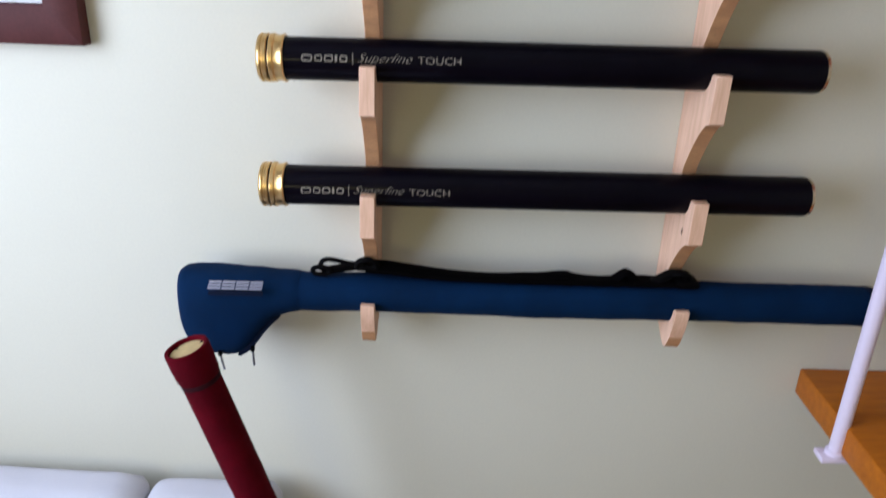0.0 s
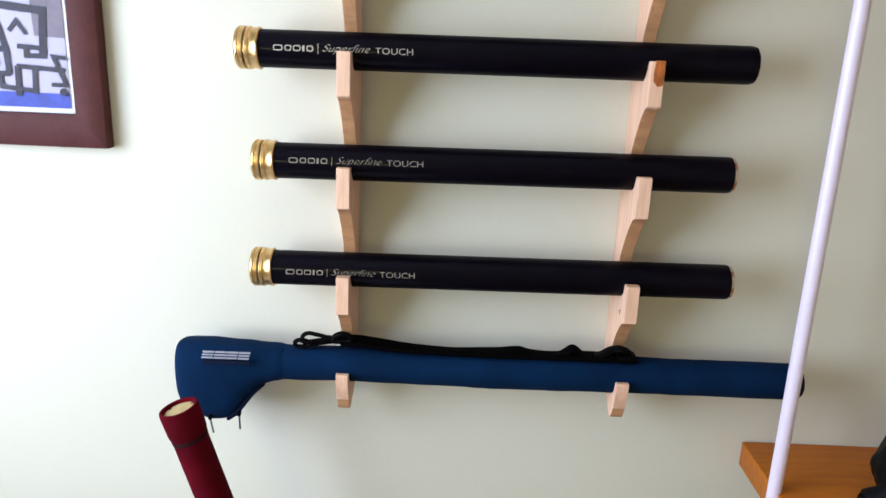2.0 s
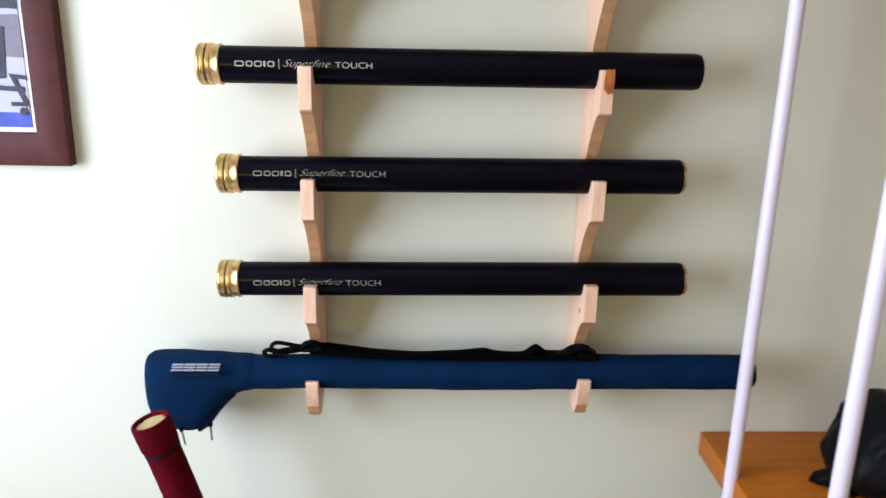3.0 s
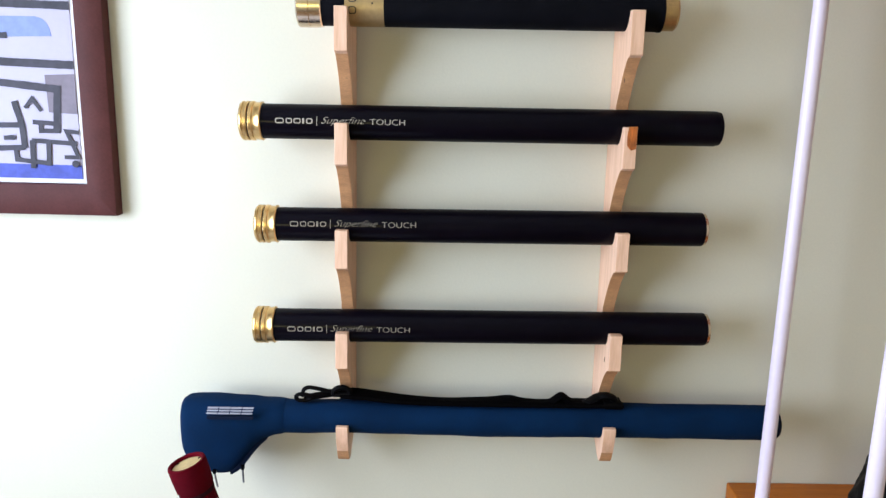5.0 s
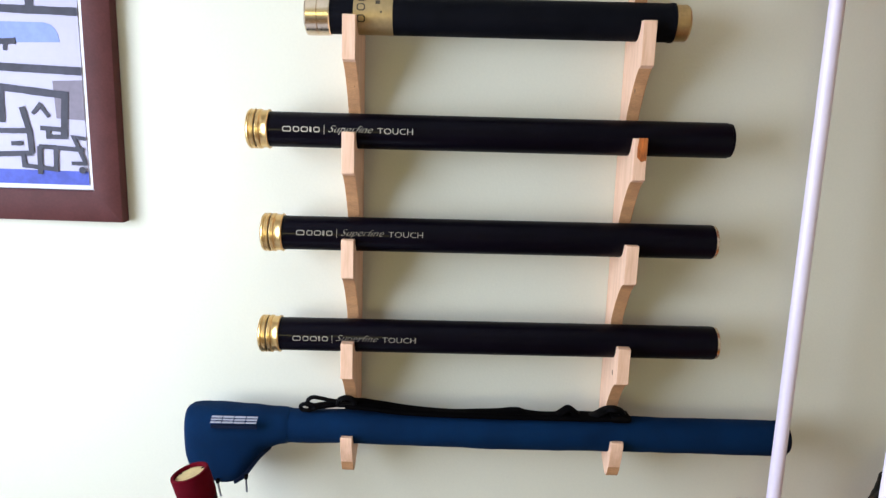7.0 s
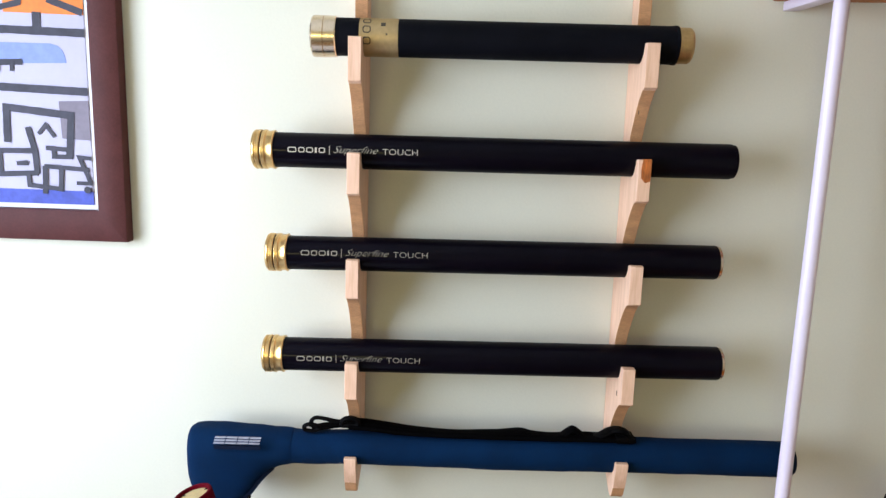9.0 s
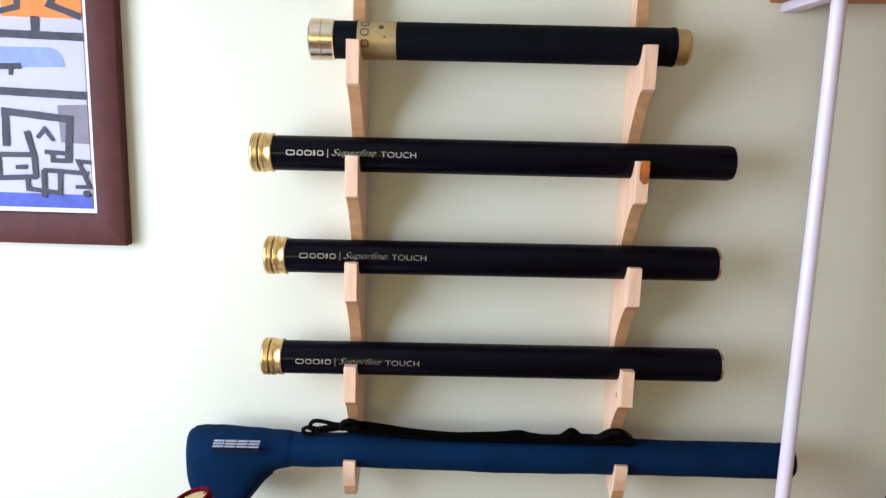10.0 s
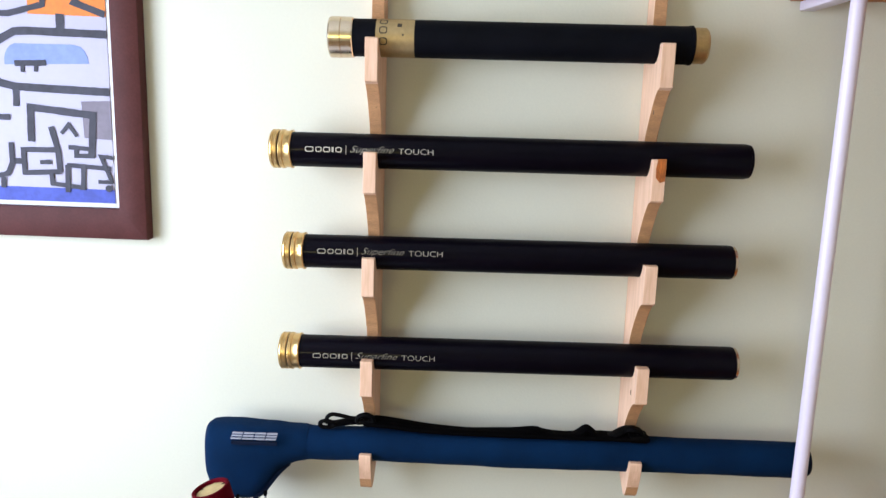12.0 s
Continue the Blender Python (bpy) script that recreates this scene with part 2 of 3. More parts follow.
# ---- wall racks for the rod tubes ----
HOOKS_LEFT = (1.683, 1.527, 1.375, 1.220, 1.067)
HOOKS_RIGHT = (1.681, 1.525, 1.375, 1.222, 1.070)
TUBE_Y, FRONT, STEM = -0.067, -0.108, -0.044


def rack_outline(hooks, top):
    """Side view: straight back on the wall, round notches, square noses, coves below them."""
    out = [(0.0, top), (STEM, top)]
    for k, z in enumerate(hooks):
        last = k == len(hooks) - 1
        r = 0.0285 if last else 0.0262
        nose = z - (0, 0.0015, 0.003, 0.0045, 0.0016)[k]
        y = TUBE_Y - 0.002 if last else TUBE_Y
        out.append((y + r, z + 0.012))
        out += [(y + r * math.cos(a), z + 0.002 - r * math.sin(a)) for a in [math.pi * j / 12 for j in range(12)]]
        out += [(y - r - 0.001, nose - 0.0005), (y - r - 0.003, nose), (FRONT + 0.001, nose), (FRONT, nose - 0.001)]
        if last:
            out += [(FRONT, z - 0.010), (-0.104, z - 0.028), (-0.097, z - 0.046), (-0.090, z - 0.060), (-0.085, z - 0.066), (-0.076, z - 0.068), (-0.065, z - 0.064), (-0.045, z - 0.052), (-0.025, z - 0.042), (0.0, z - 0.036)]
        else:
            out += [(FRONT, z - 0.059), (FRONT + 0.001, z - 0.060)]
            out += [(FRONT + 0.003 + (STEM - FRONT - 0.003) * u, z - 0.0605 - 0.068 * u**1.5) for u in [j / 9 for j in range(10)]]
    return out


def rack(hooks, x, lean, edges, label):
    base = hooks[-1]
    ob = part("tube_rack", prism([(y, z - base) for y, z in rack_outline(hooks, 1.8)], edges[0], edges[1]), PINE, smooth=25)
    ob.data.materials.append(SAWN_SHADE)
    # recessed cut faces: rougher sawn pine, with shade under the noses coloured in
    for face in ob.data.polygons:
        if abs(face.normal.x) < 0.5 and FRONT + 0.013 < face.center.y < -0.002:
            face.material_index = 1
    ob.matrix_basis = pose(x, -0.001, base, 0, lean, 0)
    edge = ob.modifiers.new("worn_edges", "BEVEL")
    edge.width, edge.segments, edge.limit_method, edge.angle_limit = 0.0012, 2, "ANGLE", radians(40)
    return tagged(ob, label, "wall rack", "pair of tube racks")


left_rack = rack(HOOKS_LEFT, -0.1245, 0.9, (0, 0.0182), "light pine wall rack upright with five hook notches")
right_rack = rack(HOOKS_RIGHT, 0.2845, 0.4, (0.0013, 0.0195), "light pine wall rack upright with five notches, knotty")


def knot(ob, place, normal_axis, size):
    bm = bmesh.new()
    bmesh.ops.create_uvsphere(bm, u_segments=10, v_segments=6, radius=1.0)
    flat = [size, size, size * 1.6]
    flat[normal_axis] = 0.0006
    for v in bm.verts:
        v.co = Vector([v.co[i] * flat[i] + place[i] for i in range(3)])
    part("knot", bm, KNOT, ob, "small dark knot")


knot(left_rack, (0.012, -0.0655, 1.589 - 1.067), 0, 0.0016)
knot(right_rack, (0.0013, -0.085, 1.588 - 1.070), 0, 0.0022)
knot(right_rack, (0.0013, -0.078, 1.170 - 1.070), 0, 0.0028)
knot(right_rack, (0.0195 / 2, -0.107, 1.497 - 1.070), 1, 0.0016)
part("heartwood", prism([(0.006, 0.428), (0.0055, 0.441), (0.0075, 0.4545), (0.019, 0.4545), (0.019, 0.424), (0.012, 0.4215)], FRONT - 0.0006, FRONT + 0.004, "y"), HEART, right_rack, "orange heartwood stain on the nose")


# ---- rod tubes ----
def wrapped(bm, radius, tilt):
    """Bends flat x-z shapes, thin in y, round a tube's front; tilt in degrees above level."""
    for k in range(-11, 12):
        bmesh.ops.bisect_plane(bm, geom=[*bm.verts, *bm.edges, *bm.faces], plane_co=(0, 0, 0.0015 * k), plane_no=(0, 0, 1))
    for v in bm.verts:
        a, r = v.co.z / radius + radians(tilt), radius + 0.0003 - v.co.y
        v.co = Vector((v.co.x, -r * math.cos(a), r * math.sin(a)))
    return bm


def letters(text, x, z, height, width, shear=0.0, thin=0.0):
    """Text from the built-in font as a flat mesh of a given size."""
    curve = bpy.data.curves.new("text", "FONT")
    curve.body, curve.size, curve.shear = text, 1.0, shear
    curve.resolution_u, curve.offset = 3, -thin
    holder = bpy.data.objects.new("text", curve)
    scene.collection.objects.link(holder)
    bpy.context.view_layer.update()
    mesh = bpy.data.meshes.new_from_object(holder.evaluated_get(bpy.context.evaluated_depsgraph_get()))
    bm = bmesh.new()
    bm.from_mesh(mesh)
    bpy.data.objects.remove(holder)
    xs, ys = [v.co.x for v in bm.verts], [v.co.y for v in bm.verts]
    for v in bm.verts:
        u, w = (v.co.x - min(xs)) / (max(xs) - min(xs)), (v.co.y - min(ys)) / (max(ys) - min(ys))
        v.co = Vector((x + u * width, 0, z + (w - 0.5) * height))
    return bm


def ring_mark(x, z, width, height, stroke, bm=None):
    """A plain hollow block with clipped corners, in place of a printed sign."""
    bm, loops = bm or bmesh.new(), []
    for inset in (0.0, stroke):
        w, h = width / 2 - inset, height / 2 - inset
        c = min(w, h) * 0.45
        loops.append([bm.verts.new((x + width / 2 + u, 0, z + v)) for u, v in ((-w, c - h), (c - w, -h), (w - c, -h), (w, c - h), (w, h - c), (w - c, h), (c - w, h), (-w, h - c))])
    for k in range(8):
        bm.faces.new((loops[0][k], loops[0][(k + 1) % 8], loops[1][(k + 1) % 8], loops[1][k]))
    return bm


def plain_marks(x, width, height):
    """A row of plain hollow blocks in place of a maker's name."""
    return [ring_mark(x + width * a, 0, width * w, height, 0.0013) for a, w in ((0, 0.22), (0.27, 0.16), (0.47, 0.18), (0.69, 0.05), (0.79, 0.16))]


def rod_tube(x0, x1, z, lean, print_tilt, label, plate=None, ink=None):
    ink = ink or FAINT_INK
    r = 0.0252
    length = x1 - x0
    t = thing("rod_tube", pose(x0, TUBE_Y, z, 0, lean, 0), label, "rod tube", "rod tubes on the rack")
    part("barrel", lathe([(0.026, r - 0.003), (0.028, r), (length * 0.5, r), (length - 0.005, r), (length - 0.0022, r - 0.0006), (length - 0.0008, r - 0.003)]), TUBE, t)
    part("end_plate", lathe([(length - 0.003, 0), (length - 0.003, r - 0.0014), (length + 0.0016, r - 0.0014), (length + 0.0024, r - 0.003), (length + 0.0024, 0)]), plate or NICKEL, t, "flat end plate")
    R = 0.0285
    part("collar", lathe([(0.0145, R - 0.003), (0.0145, R - 0.0006), (0.0155, R), (0.0195, R), (0.021, R - 0.0016), (0.027, R - 0.0016), (0.0292, R - 0.0004), (0.0312, R - 0.0004), (0.032, R - 0.0014), (0.032, r)]), GOLD, t, "polished brass collar")
    part("screw_cap", lathe([(0, 0), (0, R - 0.005), (0.0006, R - 0.0025), (0.002, R - 0.0008), (0.0036, R), (0.0052, R), (0.0058, R - 0.001), (0.0074, R - 0.001), (0.0082, R), (0.0116, R), (0.0126, R - 0.0008), (0.0126, R - 0.003)]), GOLD, t, "polished brass screw cap")
    # near-black ring: the shade in the gap, put in as colour
    part("groove", lathe([(0.012, R - 0.0032), (0.015, R - 0.0032)]), GROOVE, t, "dark groove between the brass rings")
    marks = 0.0075
    for block in plain_marks(0.054, 0.056, marks):
        part("maker_mark", wrapped(block, r, print_tilt), ink, t, "pale printed block", 0)
    bar = bmesh.new()
    for j in range(6):
        z0, z1 = -0.0065 + 0.013 * j / 6, -0.0065 + 0.013 * (j + 1) / 6
        bar.faces.new([bar.verts.new(p) for p in ((0.1130, 0, z0), (0.1137, 0, z0), (0.1137, 0, z1), (0.1130, 0, z1))])
    part("divider", wrapped(bar, r, print_tilt), ink, t, smooth=0)
    part("script_print", wrapped(letters("Superfine", 0.1195, 0, 0.0125, 0.063, 0.5, 0.020), r, print_tilt), ink, t, "pale slanted lettering", 0)
    part("block_print", wrapped(letters("TOUCH", 0.189, 0, 0.0080, 0.050, 0.0, 0.012), r, print_tilt), ink, t, "pale capital lettering", 0)
    return t


rod_tube(-0.258, 0.4325, 1.5255, 0.4, 5, "glossy navy black rod tube with brass screw cap", TUBE, SILVER_INK)
rod_tube(-0.242, 0.4235, 1.3735, 0.1, 11, "glossy navy black rod tube with brass cap, second hook row")
rod_tube(-0.251, 0.4395, 1.2155, -0.1, 3, "glossy navy black rod tube with brass cap, above the case")


def labelled_tube(x0, x1, z):
    t = thing("rod_tube", pose(x0, TUBE_Y, z, 0, 0.5, 0), "matt black rod tube with pale brass caps and gold label", "rod tube", "rod tubes on the rack")
    r, length = 0.0262, x1 - x0
    part("barrel", lathe([(0.033, r - 0.002), (0.033, r), (length - 0.026, r), (length - 0.0255, r + 0.0008), (length - 0.0215, r + 0.0008), (length - 0.021, r - 0.002)]), TUBE_MATT, t)
    R = 0.0288
    part("screw_cap", lathe([(0, 0), (0, R - 0.004), (0.001, R - 0.0015), (0.003, R), (0.0175, R), (0.0182, R - 0.0008), (0.019, R), (0.034, R - 0.0005), (0.0355, R - 0.0015), (0.0355, r - 0.001)]), NICKEL, t, "satin pale brass screw cap")
    part("end_cap", lathe([(length - 0.0212, r - 0.002), (length - 0.0212, r - 0.0015), (length - 0.004, r - 0.0015), (length - 0.001, r - 0.004), (length, r - 0.007), (length, 0)]), AGED, t, "aged brass end cap")
    part("label", lathe([(0.0685, r), (0.0685, r + 0.0003), (0.1225, r + 0.0003), (0.1225, r)]), GOLD_LABEL, t, "gold foil label band")
    for k, up in enumerate((-0.011, 0.0045, 0.019)):
        part("label_mark", wrapped(ring_mark(0.0735, up, 0.0115, 0.0105, 0.0016), r + 0.0003, 10), INK, t, "dark mark printed on the label", 0)
    for x, up, s in ((0.102, 0.0125, 0.0032), (0.107, -0.002, 0.0013)):
        dot = bmesh.new()
        dot.faces.new([dot.verts.new((x + s * u, 0, up + s * v)) for u, v in ((-1, -1), (1, -1), (1, 1), (-1, 1))])
        part("label_dot", wrapped(dot, r + 0.0003, 10), INK, t, "small dark emblem", 0)


labelled_tube(-0.171, 0.361, 1.6855)


# ---- blue rod and reel case ----
def rod_case():
    base = Vector((0.0, -0.070, 1.065))
    case = thing("rod_case", pose(*base), "blue nylon rod case with reel pouch, on the lowest hooks", "rod case")
    # stations along x: x, underside, top, half depth, squareness
    stations = [
        (-0.3725, 1.034, 1.066, 0.006, 2.0), (-0.3715, 1.018, 1.083, 0.015, 2.2), (-0.368, 1.006, 1.0935, 0.026, 2.6), (-0.362, 0.997, 1.0970, 0.034, 2.8),
        (-0.353, 0.988, 1.0982, 0.039, 2.7), (-0.338, 0.979, 1.0986, 0.042, 2.6), (-0.322, 0.974, 1.0983, 0.043, 2.6), (-0.306, 0.973, 1.098, 0.042, 2.6),
        (-0.292, 0.976, 1.097, 0.041, 2.5), (-0.280, 0.984, 1.0965, 0.039, 2.5), (-0.270, 0.996, 1.096, 0.037, 2.4), (-0.262, 1.008, 1.0955, 0.035, 2.4),
        (-0.252, 1.021, 1.095, 0.033, 2.3), (-0.240, 1.031, 1.094, 0.031, 2.2), (-0.224, 1.0372, 1.0938, 0.0295, 2.2), (-0.2135, 1.0390, 1.0934, 0.0286, 2.2), (-0.2095, 1.0403, 1.0922, 0.0274, 2.1), (-0.200, 1.0405, 1.092, 0.0272, 2.1),
        (-0.10, 1.041, 1.092, 0.0272, 2.1), (0.02, 1.040, 1.0915, 0.0272, 2.1), (0.11, 1.038, 1.0915, 0.0272, 2.1), (0.19, 1.0385, 1.092, 0.0272, 2.1),
        (0.30, 1.0395, 1.0925, 0.0272, 2.1), (0.42, 1.0395, 1.0925, 0.0272, 2.1), (0.530, 1.0385, 1.092, 0.0272, 2.1), (0.546, 1.039, 1.0915, 0.0268, 2.1),
    ]
    bm, rings, count = bmesh.new(), [], 40
    fine = []
    for a, b in zip(stations, stations[1:]):
        parts_ = max(1, round((b[0] - a[0]) / 0.006))
        fine += [[p + (q - p) * k / parts_ for p, q in zip(a, b)] for k in range(parts_)]
    fine.append(list(stations[-1]))
    for x, lo, hi, depth, power in fine:
        mid, half = (lo + hi) / 2 - base.z, (hi - lo) / 2
        wob = 0.0011 * noise.noise((x * 14, 3.1, 0))
        ring = []
        for c, s in superellipse(power, count):
            p = Vector((x, depth * c, mid + wob + half * s))
            swell = 1 + 0.022 * noise.noise((p.x * 26, p.y * 60, p.z * 40)) + 0.012 * noise.noise((p.x * 70, p.y * 90, p.z * 80))
            ring.append(bm.verts.new((x, p.y * swell, mid + (p.z - mid) * swell)))
        rings.append(ring)
    for a, b in zip(rings, rings[1:]):
        for j in range(count):
            bm.faces.new((a[j], a[(j + 1) % count], b[(j + 1) % count], b[j]))
    bm.faces.new(rings[0])
    bm.faces.new(rings[-1])
    part("body", bm, BLUE, case, smooth=70)
    part("end_cap", lathe([(0.542, 0.0248), (0.545, 0.0272), (0.550, 0.0276), (0.557, 0.0265), (0.563, 0.022), (0.566, 0.013), (0.567, 0)], 36), BLUE_DARK, case, "dark rounded end cap")
    # seam where the pouch meets the sleeve
    ring = [(-0.2095, 0.0276 * math.cos(a), 0.0014 + 0.0262 * math.sin(a)) for a in [math.pi * 2 * k / 20 for k in range(21)]]
    part("seam", sweep(ring, 0.0014, 0.0014, 2, 6, (1, 0, 0)), BLUE, case, "stitched seam")
    # zip round the pouch's underside
    zip_line = [(x - 0.0012 + 0.0012 * math.sin(x * 620), y + 0.004, z + 0.0022) for x, y, z in ((-0.352, -0.034, -0.076), (-0.335, -0.028, -0.0845), (-0.312, -0.028, -0.0890), (-0.292, -0.028, -0.0860), (-0.2785, -0.028, -0.0775), (-0.270, -0.028, -0.066), (-0.2605, -0.026, -0.053), (-0.250, -0.023, -0.041), (-0.238, -0.018, -0.032))]
    part("zip", sweep([(x, y, z + 0.003) for x, y, z in zip_line], 0.0065, 0.005, 5, 8), BLUE_DARK, case, "dark zip round the pouch")
    teeth = bmesh.new()
    for p in smooth_path(zip_line[3:], 5):
        box(p - Vector((0.0018, 0.004, 0.0030)), p + Vector((0.0024, 0.003, 0.0008)), bm=teeth)
    part("zip_teeth", teeth, BLUE_DARK, case, "dark zip teeth")
    for x, z, lean in ((-0.2715, -0.070, 0.0005), (-0.316, -0.078, 0.004)):
        pull = sweep([(x, -0.034, z), (x + lean * 0.3, -0.036, z - 0.009), (x + lean, -0.036, z - 0.026)], 0.0032, 0.0016, 4, 6, (0, 1, 0))
        part("zip_pull", pull, STEEL, case, "small dark metal zip pull")
        slider = box((x - 0.0024, -0.0385, z - 0.004), (x + 0.0024, -0.031, z + 0.003), 0.001)
        part("zip_slider", slider, PLASTIC, case)
    # plain slanted blocks for the printed name, with a dark line below
    for k in range(4):
        a = -0.3195 + k * 0.0178
        bm = bmesh.new()
        for x0, x1, z0, z1 in ((0, 0.0162, 0.0302, 0.0320), (0, 0.0162, 0.0258, 0.0274), (0, 0.0162, 0.0212, 0.0230)):
            bm.faces.new([bm.verts.new(p) for p in ((a + x0, 0, z0), (a + x1, 0, z0), (a + x1, 0, z1), (a + x0, 0, z1))])
        flat = bmesh.ops.extrude_face_region(bm, geom=bm.faces[:])["geom"]
        bmesh.ops.translate(bm, verts=[v for v in flat if isinstance(v, bmesh.types.BMVert)], vec=(0, 0.003, 0))
        for v in bm.verts:
            v.co = Vector((v.co.x + 0.3 * (v.co.z - 0.0266), v.co.y - 0.0424, v.co.z))
        part("printed_mark", bm, LOGO, case, "pale printed maker's mark", 0)
    part("printed_line", box((-0.3205, -0.0424, 0.0125), (-0.2505, -0.0385, 0.0172)), BLUE_DARK, case, "", 0)
    # carrying strap lying along the top
    strap = [(-0.178, -0.004, 0.033), (-0.145, -0.002, 0.0385), (-0.105, 0.0, 0.0435), (-0.07, 0.0, 0.040), (-0.02, -0.002, 0.034), (0.04, -0.004, 0.031), (0.085, -0.004, 0.0325), (0.115, -0.003, 0.0335), (0.143, -0.003, 0.0365), (0.160, -0.004, 0.0330), (0.19, -0.005, 0.031), (0.235, -0.004, 0.033), (0.27, -0.004, 0.0325), (0.315, -0.004, 0.031)]
    part("strap", sweep(strap, 0.024, 0.0066, 6, 10), WEB, case, "black webbing carrying strap")
    under = [(-0.12, -0.012, 0.0365), (-0.08, -0.013, 0.0345), (-0.04, -0.013, 0.030), (0.02, -0.013, 0.0275), (0.11, -0.014, 0.027), (0.22, -0.014, 0.027), (0.318, -0.013, 0.0275)]
    part("strap_layer", sweep([(x, y + 0.001, z + 0.0042) for x, y, z in under], 0.017, 0.0088, 6, 10), WEB, case)
    loop = [(-0.187, -0.012, 0.0325), (-0.1895, -0.012, 0.0385), (-0.183, -0.012, 0.0425), (-0.172, -0.012, 0.0415), (-0.166, -0.012, 0.037), (-0.174, -0.012, 0.0325), (-0.187, -0.012, 0.0325)]
    part("clip", sweep(loop, 0.0066, 0.0066, 5, 8, (0, 1, 0)), PLASTIC, case, "black plastic swivel clip")
    hook = [(-0.179, -0.010, 0.038), (-0.178, -0.010, 0.048), (-0.170, -0.010, 0.0530), (-0.155, -0.010, 0.0510), (-0.141, -0.010, 0.0480), (-0.128, -0.010, 0.0475)]
    part("clip_hook", sweep(hook, 0.0066, 0.0066, 5, 8, (0, 1, 0)), PLASTIC, case, "black plastic clip hook")
    buckle = [(-0.131, -0.012, 0.042), (-0.129, -0.012, 0.0505), (-0.119, -0.012, 0.0545), (-0.109, -0.012, 0.052), (-0.107, -0.012, 0.044), (-0.131, -0.012, 0.042)]
    part("strap_ring", sweep(buckle, 0.0085, 0.0085, 5, 8, (0, 1, 0)), PLASTIC, case, "black plastic strap ring")
    fold = [(0.196, -0.006, 0.033), (0.206, -0.006, 0.0405), (0.215, -0.006, 0.0465), (0.223, -0.006, 0.0425), (0.232, -0.006, 0.034)]
    part("strap_fold", sweep([(x + 0.008, y, z - 0.0035) for x, y, z in fold], 0.020, 0.0105, 5, 8), WEB, case)
    slide = [(0.248, -0.006, 0.033), (0.262, -0.008, 0.0395), (0.276, -0.005, 0.0455), (0.288, -0.008, 0.0475), (0.297, -0.006, 0.043), (0.303, -0.006, 0.033)]
    part("strap_slide", sweep([(x + 0.007, y, z - 0.003) for x, y, z in slide], 0.018, 0.0115, 5, 8), PLASTIC, case, "black plastic strap slide")
    part("strap_end", box((0.288, -0.020, 0.0265), (0.317, 0.008, 0.0375), 0.003), PLASTIC, case)


rod_case()


# ---- burgundy cloth tube standing on the sofa ----
def cloth_tube():
    tip, axis = Vector((-0.3145, -0.222, 1.066)), Vector((-0.262, -0.035, 0.960)).normalized()
    length = (tip.z - 0.445) / axis.z
    m = Matrix.Translation(tip - axis * length) @ axis.to_track_quat("Z", "Y").to_matrix().to_4x4()
    t = thing("cloth_rod_tube", m, "burgundy cloth covered rod tube standing on the sofa", "rod tube")
    body = [(0.0, 0.0), (0.0, 0.0215)]
    for k in range(41):
        s = 0.004 + (length - 0.052) * k / 40
        body.append((s, 0.0234 + 0.0004 * noise.noise((s * 30, 0, 5))))
    part("sleeve", lathe(body + [(length - 0.045, 0.0232)], 40, "z"), RED, t)
    part("seam_band", lathe([(length - 0.050, 0.0232), (length - 0.0475, 0.0240), (length - 0.0445, 0.0242), (length - 0.0425, 0.0234)], 40, "z"), RED_DARK, t, "dark sewn seam band")
    part("cap_sleeve", lathe([(length - 0.043, 0.0236), (length - 0.038, 0.0254), (length - 0.02, 0.0262), (length - 0.004, 0.0263), (length - 0.0008, 0.0256), (length, 0.0238), (length - 0.0008, 0.0215), (length - 0.006, 0.0205)], 40, "z"), RED, t, "burgundy cloth cap")
    part("end_disc", lathe([(length - 0.012, 0.0206), (length - 0.0052, 0.0206), (length - 0.0045, 0.012), (length - 0.0048, 0.0)], 40, "z"), TAN, t, "tan end disc")
    for turn in (0.9, 2.2, 4.1):
        nick = box((0.0165, -0.0016, length - 0.0062), (0.0208, 0.0016, length - 0.0042), 0.0006)
        part("stitch", nick, RED_DARK, t).matrix_basis = Matrix.Rotation(turn, 4, "Z")
    side = axis.to_track_quat("Z", "Y").to_matrix().inverted() @ Vector((0.35, 1, 0))
    a = math.atan2(side.y, side.x)
    for d in (-0.15, 1.9):
        path = [((0.0240 if s < length - 0.05 else 0.0266) * math.cos(a + d), (0.0240 if s < length - 0.05 else 0.0266) * math.sin(a + d), s) for s in (0.02, length * 0.3, length * 0.6, length - 0.055, length - 0.03, length - 0.004)]
        part("side_seam", sweep(path, 0.0025, 0.0018, 4, 6, (0, 1, 0)), RED_DARK, t)


cloth_tube()


